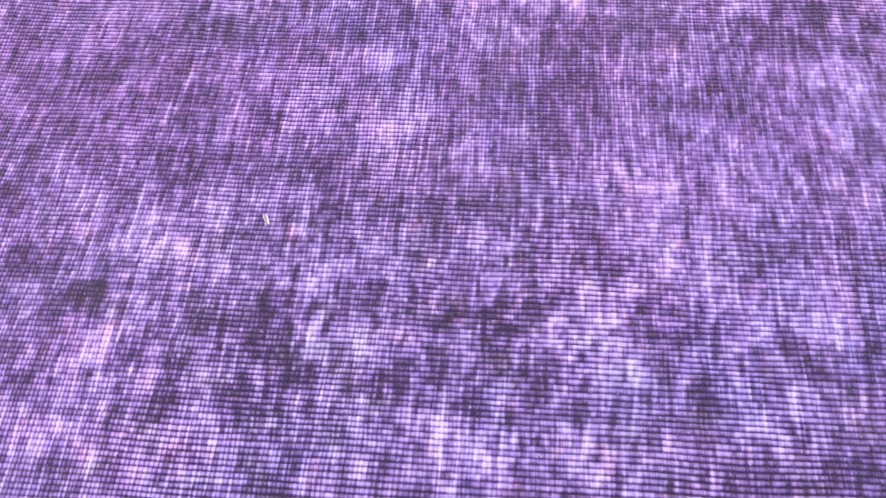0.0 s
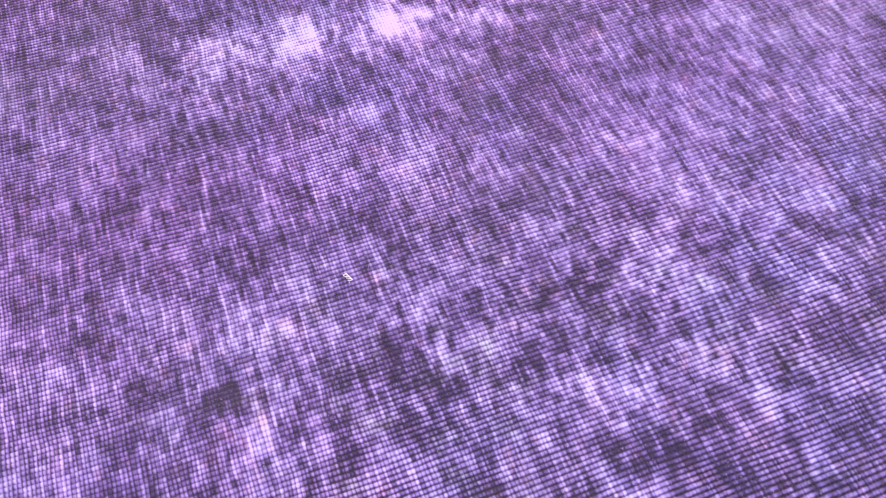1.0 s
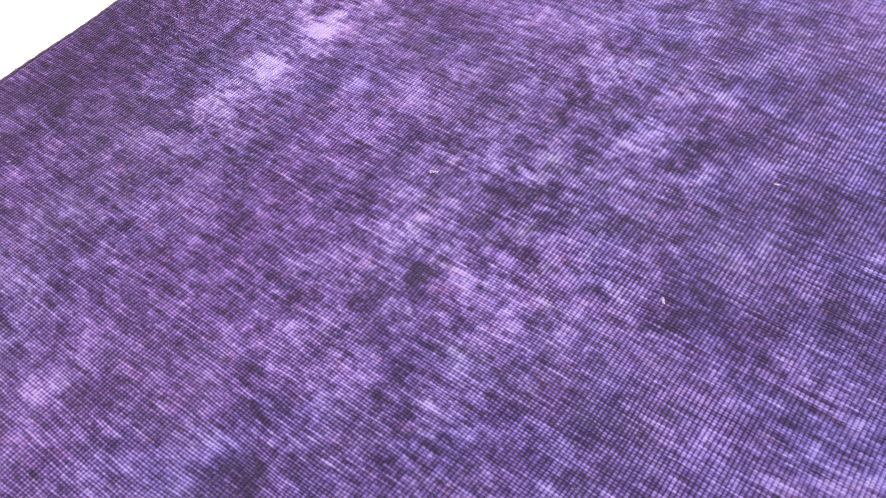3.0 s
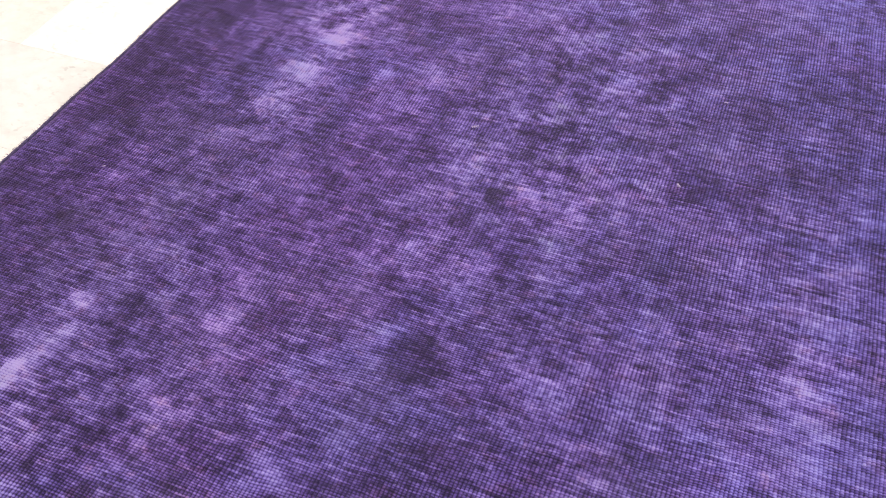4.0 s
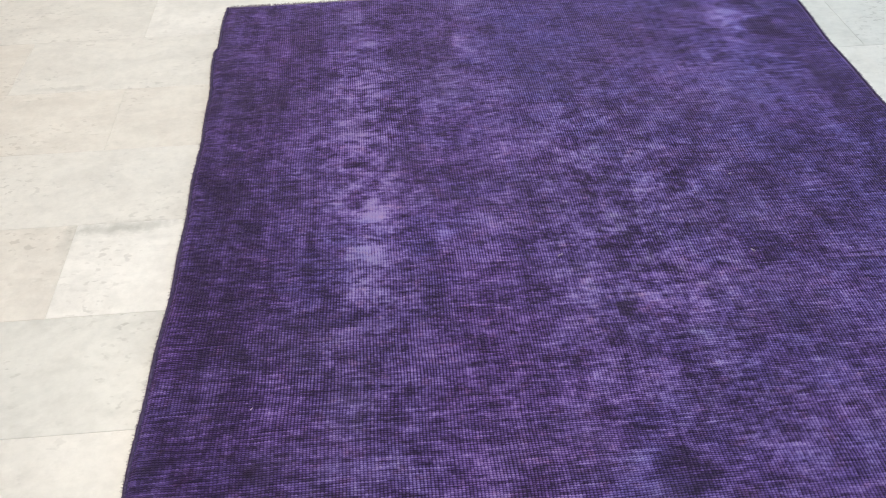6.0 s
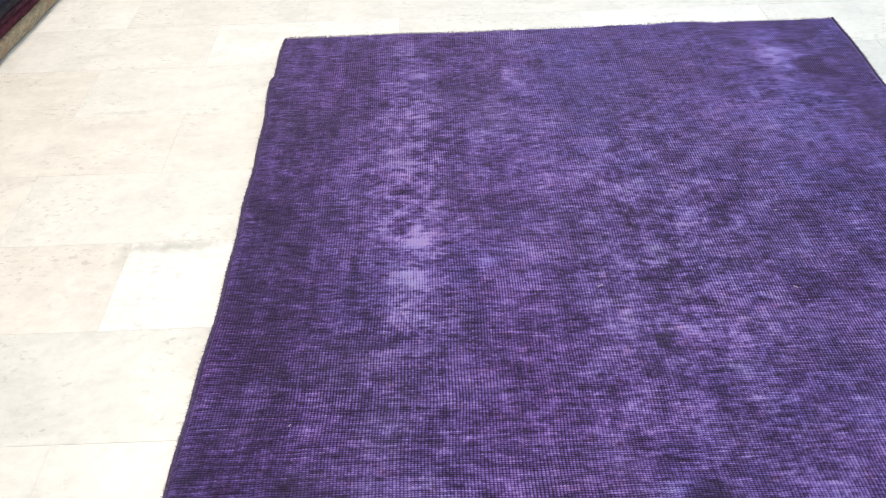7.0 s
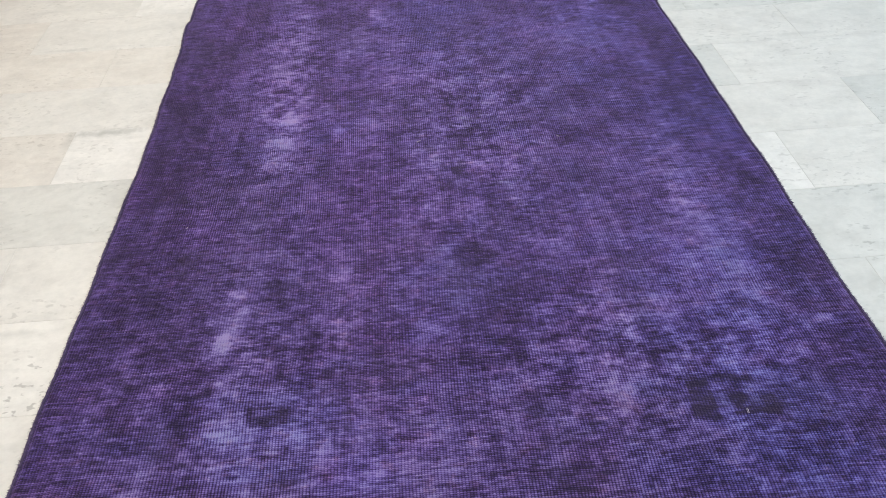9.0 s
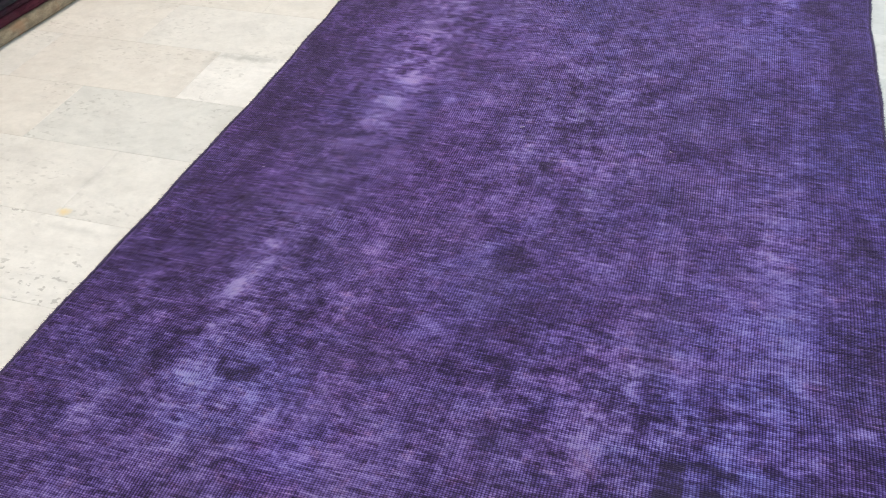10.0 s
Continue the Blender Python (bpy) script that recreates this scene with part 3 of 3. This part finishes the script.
        b = [bm.verts.new((x0 + lean + r * math.cos(t), y0 + reach, lift + r * math.sin(t))) for t in (0.5, 2.6, 4.7)]
        for k in range(3):
            bm.faces.new((a[k], a[(k + 1) % 3], b[(k + 1) % 3], b[k]))
    tagged(part("fringe", bm, FRAY, rug, "short frayed warp ends"), kind="stuff")
    return rug


purple_rug()


# ---------------------------------------------------------------- the stack of folded rugs
def folded_rug(length, depth, thick, material, label):
    """A rug folded in two, its round fold towards +x: the profile runs along y."""
    bm = bmesh.new()
    rings, steps, h = [], 90, thick / 2
    for i in range(steps + 1):
        y = -length / 2 + length * i / steps
        sway = 0.0025 * math.sin(i * 0.21 + thick * 900) + 0.0012 * math.sin(i * 0.8 + depth * 40)
        sag = 0.0012 * math.sin(i * 0.33 + depth * 70)
        ring = []
        for a in range(9):
            t = -math.pi / 2 + math.pi * a / 8
            ring.append((sway + 0.8 * h * math.cos(t) - 0.8 * h, h + (h - 0.0005) * math.sin(t) + sag * (1 + math.sin(t)) / 2))
        ring += [(-depth, 2 * h - 0.0005 + sag), (-depth, h + 0.002), (-depth + 0.02, h), (-depth, h - 0.002), (-depth, 0.0005)]
        rings.append([bm.verts.new((cx, y, cz)) for cx, cz in ring])
    for a, b in zip(rings, rings[1:]):
        for j in range(len(a)):
            bm.faces.new((a[j], b[j], b[(j + 1) % len(a)], a[(j + 1) % len(a)]))
    bm.faces.new(rings[0])
    bm.faces.new(rings[-1][::-1])
    bmesh.ops.recalc_face_normals(bm, faces=bm.faces[:])
    me = mesh_of("folded_rug", bm, material)
    me.polygons.foreach_set("use_smooth", [True] * len(me.polygons))
    return tagged(new("folded_rug", me), label, "rug", "stacked folded rugs")


STACK = [
    (0.055, 0.000, "beige_wool", (0.17, 0.135, 0.095), (0.34, 0.28, 0.20), (0.27, 0.16, 0.10), "folded beige wool rug at the bottom of a stack"),
    (0.032, -0.004, "maroon_wool", (0.028, 0.006, 0.012), (0.085, 0.022, 0.036), (0.05, 0.02, 0.03), "folded maroon wool rug lying in a stack"),
    (0.020, -0.012, "wine_wool", (0.022, 0.008, 0.014), (0.06, 0.022, 0.034), (0.03, 0.02, 0.03), "thin folded wine-red rug lying in a stack"),
    (0.026, -0.008, "charcoal_wool", (0.010, 0.010, 0.014), (0.040, 0.038, 0.046), (0.03, 0.02, 0.03), "folded charcoal wool rug lying in a stack"),
    (0.024, -0.016, "navy_wool", (0.010, 0.011, 0.020), (0.036, 0.036, 0.062), (0.04, 0.02, 0.04), "folded navy wool rug lying in a stack"),
    (0.026, -0.010, "plum_wool", (0.018, 0.008, 0.016), (0.06, 0.034, 0.052), (0.03, 0.02, 0.04), "folded plum wool rug lying in a stack"),
    (0.024, -0.018, "black_wool", (0.008, 0.008, 0.009), (0.030, 0.030, 0.032), (0.02, 0.02, 0.02), "folded black wool rug lying in a stack"),
    (0.028, -0.012, "olive_wool", (0.018, 0.018, 0.012), (0.06, 0.056, 0.040), (0.04, 0.03, 0.02), "folded dark olive wool rug on top of a stack"),
]
level = 0.0005
for thick, shift, name, dark, light, spot, label in STACK:
    r = folded_rug(3.3 + shift * 6, 1.15 + shift * 3, thick, wool(name, dark, light, spot), label)
    r.matrix_world = pose(-0.948 + shift, -0.75 + shift * 3, level, 0, 0, -4.0 + shift * 20)
    level += thick + 0.001


# ---------------------------------------------------------------- lint on the rug
def lint(x, y, size, turn):
    ob = tagged(new("lint"), "tiny tuft of pale lint on the rug", "lint", "bits of lint")
    ob.matrix_world = pose(x, y, 0.0085, 0, 0, turn)
    bm = bmesh.new()
    for j in range(5):
        a0, pts = j * 1.3, []
        for i in range(6):
            s = i / 5 - 0.5
            pts.append(Vector((size * s * 2, size * 0.35 * math.sin(a0 + s * 5), 0.0015 + 0.002 * math.cos(a0 + s * 4))))
        rings = [[bm.verts.new(p + Vector((0, 0.0005 * math.cos(t), 0.0005 * math.sin(t)))) for t in (0.5, 2.6, 4.7)] for p in pts]
        for a, b in zip(rings, rings[1:]):
            for k in range(3):
                bm.faces.new((a[k], b[k], b[(k + 1) % 3], a[(k + 1) % 3]))
    part("fibre", bm, LINT, ob, "", True)


for lx, ly, size, turn in ((0.836, -1.300, 0.007, 20), (1.249, -1.328, 0.005, -60), (1.289, -1.052, 0.004, 10), (1.440, -2.440, 0.006, 80), (0.205, -1.660, 0.003, 40)):
    lint(lx, ly, size, turn)


# ---------------------------------------------------------------- the marble floor
TILE_X, TILE_Y, GAP, ROW0, COL0 = 0.612, 0.3030, 0.0008, -1.071, -0.236
floor = tagged(new("floor", mesh_of("floor", box(X0, Y0, -0.1, X1, Y1, -0.0009), GROUT)), "polished white marble tiles laid in half bond", "floor", kind="structure")
# kinds of marble for tiles that stand out, by row below ROW0 and column from COL0
CHOSEN = {(0, 0): "p", (0, -1): "c", (1, 0): "g", (1, -1): "c", (1, 3): "p", (1, 4): "w", (0, 3): "w", (0, 4): "g", (-1, 3): "g", (-1, 4): "w", (-1, 0): "w", (-1, -1): "c",
          (2, 0): "w", (2, -1): "w", (2, 4): "g", (3, 0): "s", (3, -1): "s", (-2, -1): "c", (-2, 0): "c", (-3, -1): "c", (-2, 4): "w", (-3, 0): "w", (4, 0): "w"}


def tile_mesh(kind):
    x, y = (TILE_X - GAP) / 2, (TILE_Y - GAP) / 2
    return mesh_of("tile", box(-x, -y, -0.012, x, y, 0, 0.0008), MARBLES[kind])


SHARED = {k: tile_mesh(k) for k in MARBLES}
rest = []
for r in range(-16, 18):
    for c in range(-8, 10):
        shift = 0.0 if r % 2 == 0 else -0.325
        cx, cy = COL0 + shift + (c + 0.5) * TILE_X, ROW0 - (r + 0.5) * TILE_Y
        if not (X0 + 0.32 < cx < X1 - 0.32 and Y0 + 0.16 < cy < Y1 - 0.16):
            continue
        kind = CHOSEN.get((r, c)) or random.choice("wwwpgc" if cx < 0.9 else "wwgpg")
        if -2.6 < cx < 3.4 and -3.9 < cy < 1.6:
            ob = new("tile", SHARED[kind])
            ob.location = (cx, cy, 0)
            ob.parent = floor
        else:
            rest.append((cx, cy))
bm = bmesh.new()
for cx, cy in rest:
    x, y = (TILE_X - GAP) / 2, (TILE_Y - GAP) / 2
    bm.faces.new([bm.verts.new((cx + a * x, cy + b * y, 0)) for a, b in ((-1, -1), (1, -1), (1, 1), (-1, 1))])
tagged(part("outer_tiles", bm, MARBLES["w"], floor, "white marble tiles near the walls"), kind="stuff")
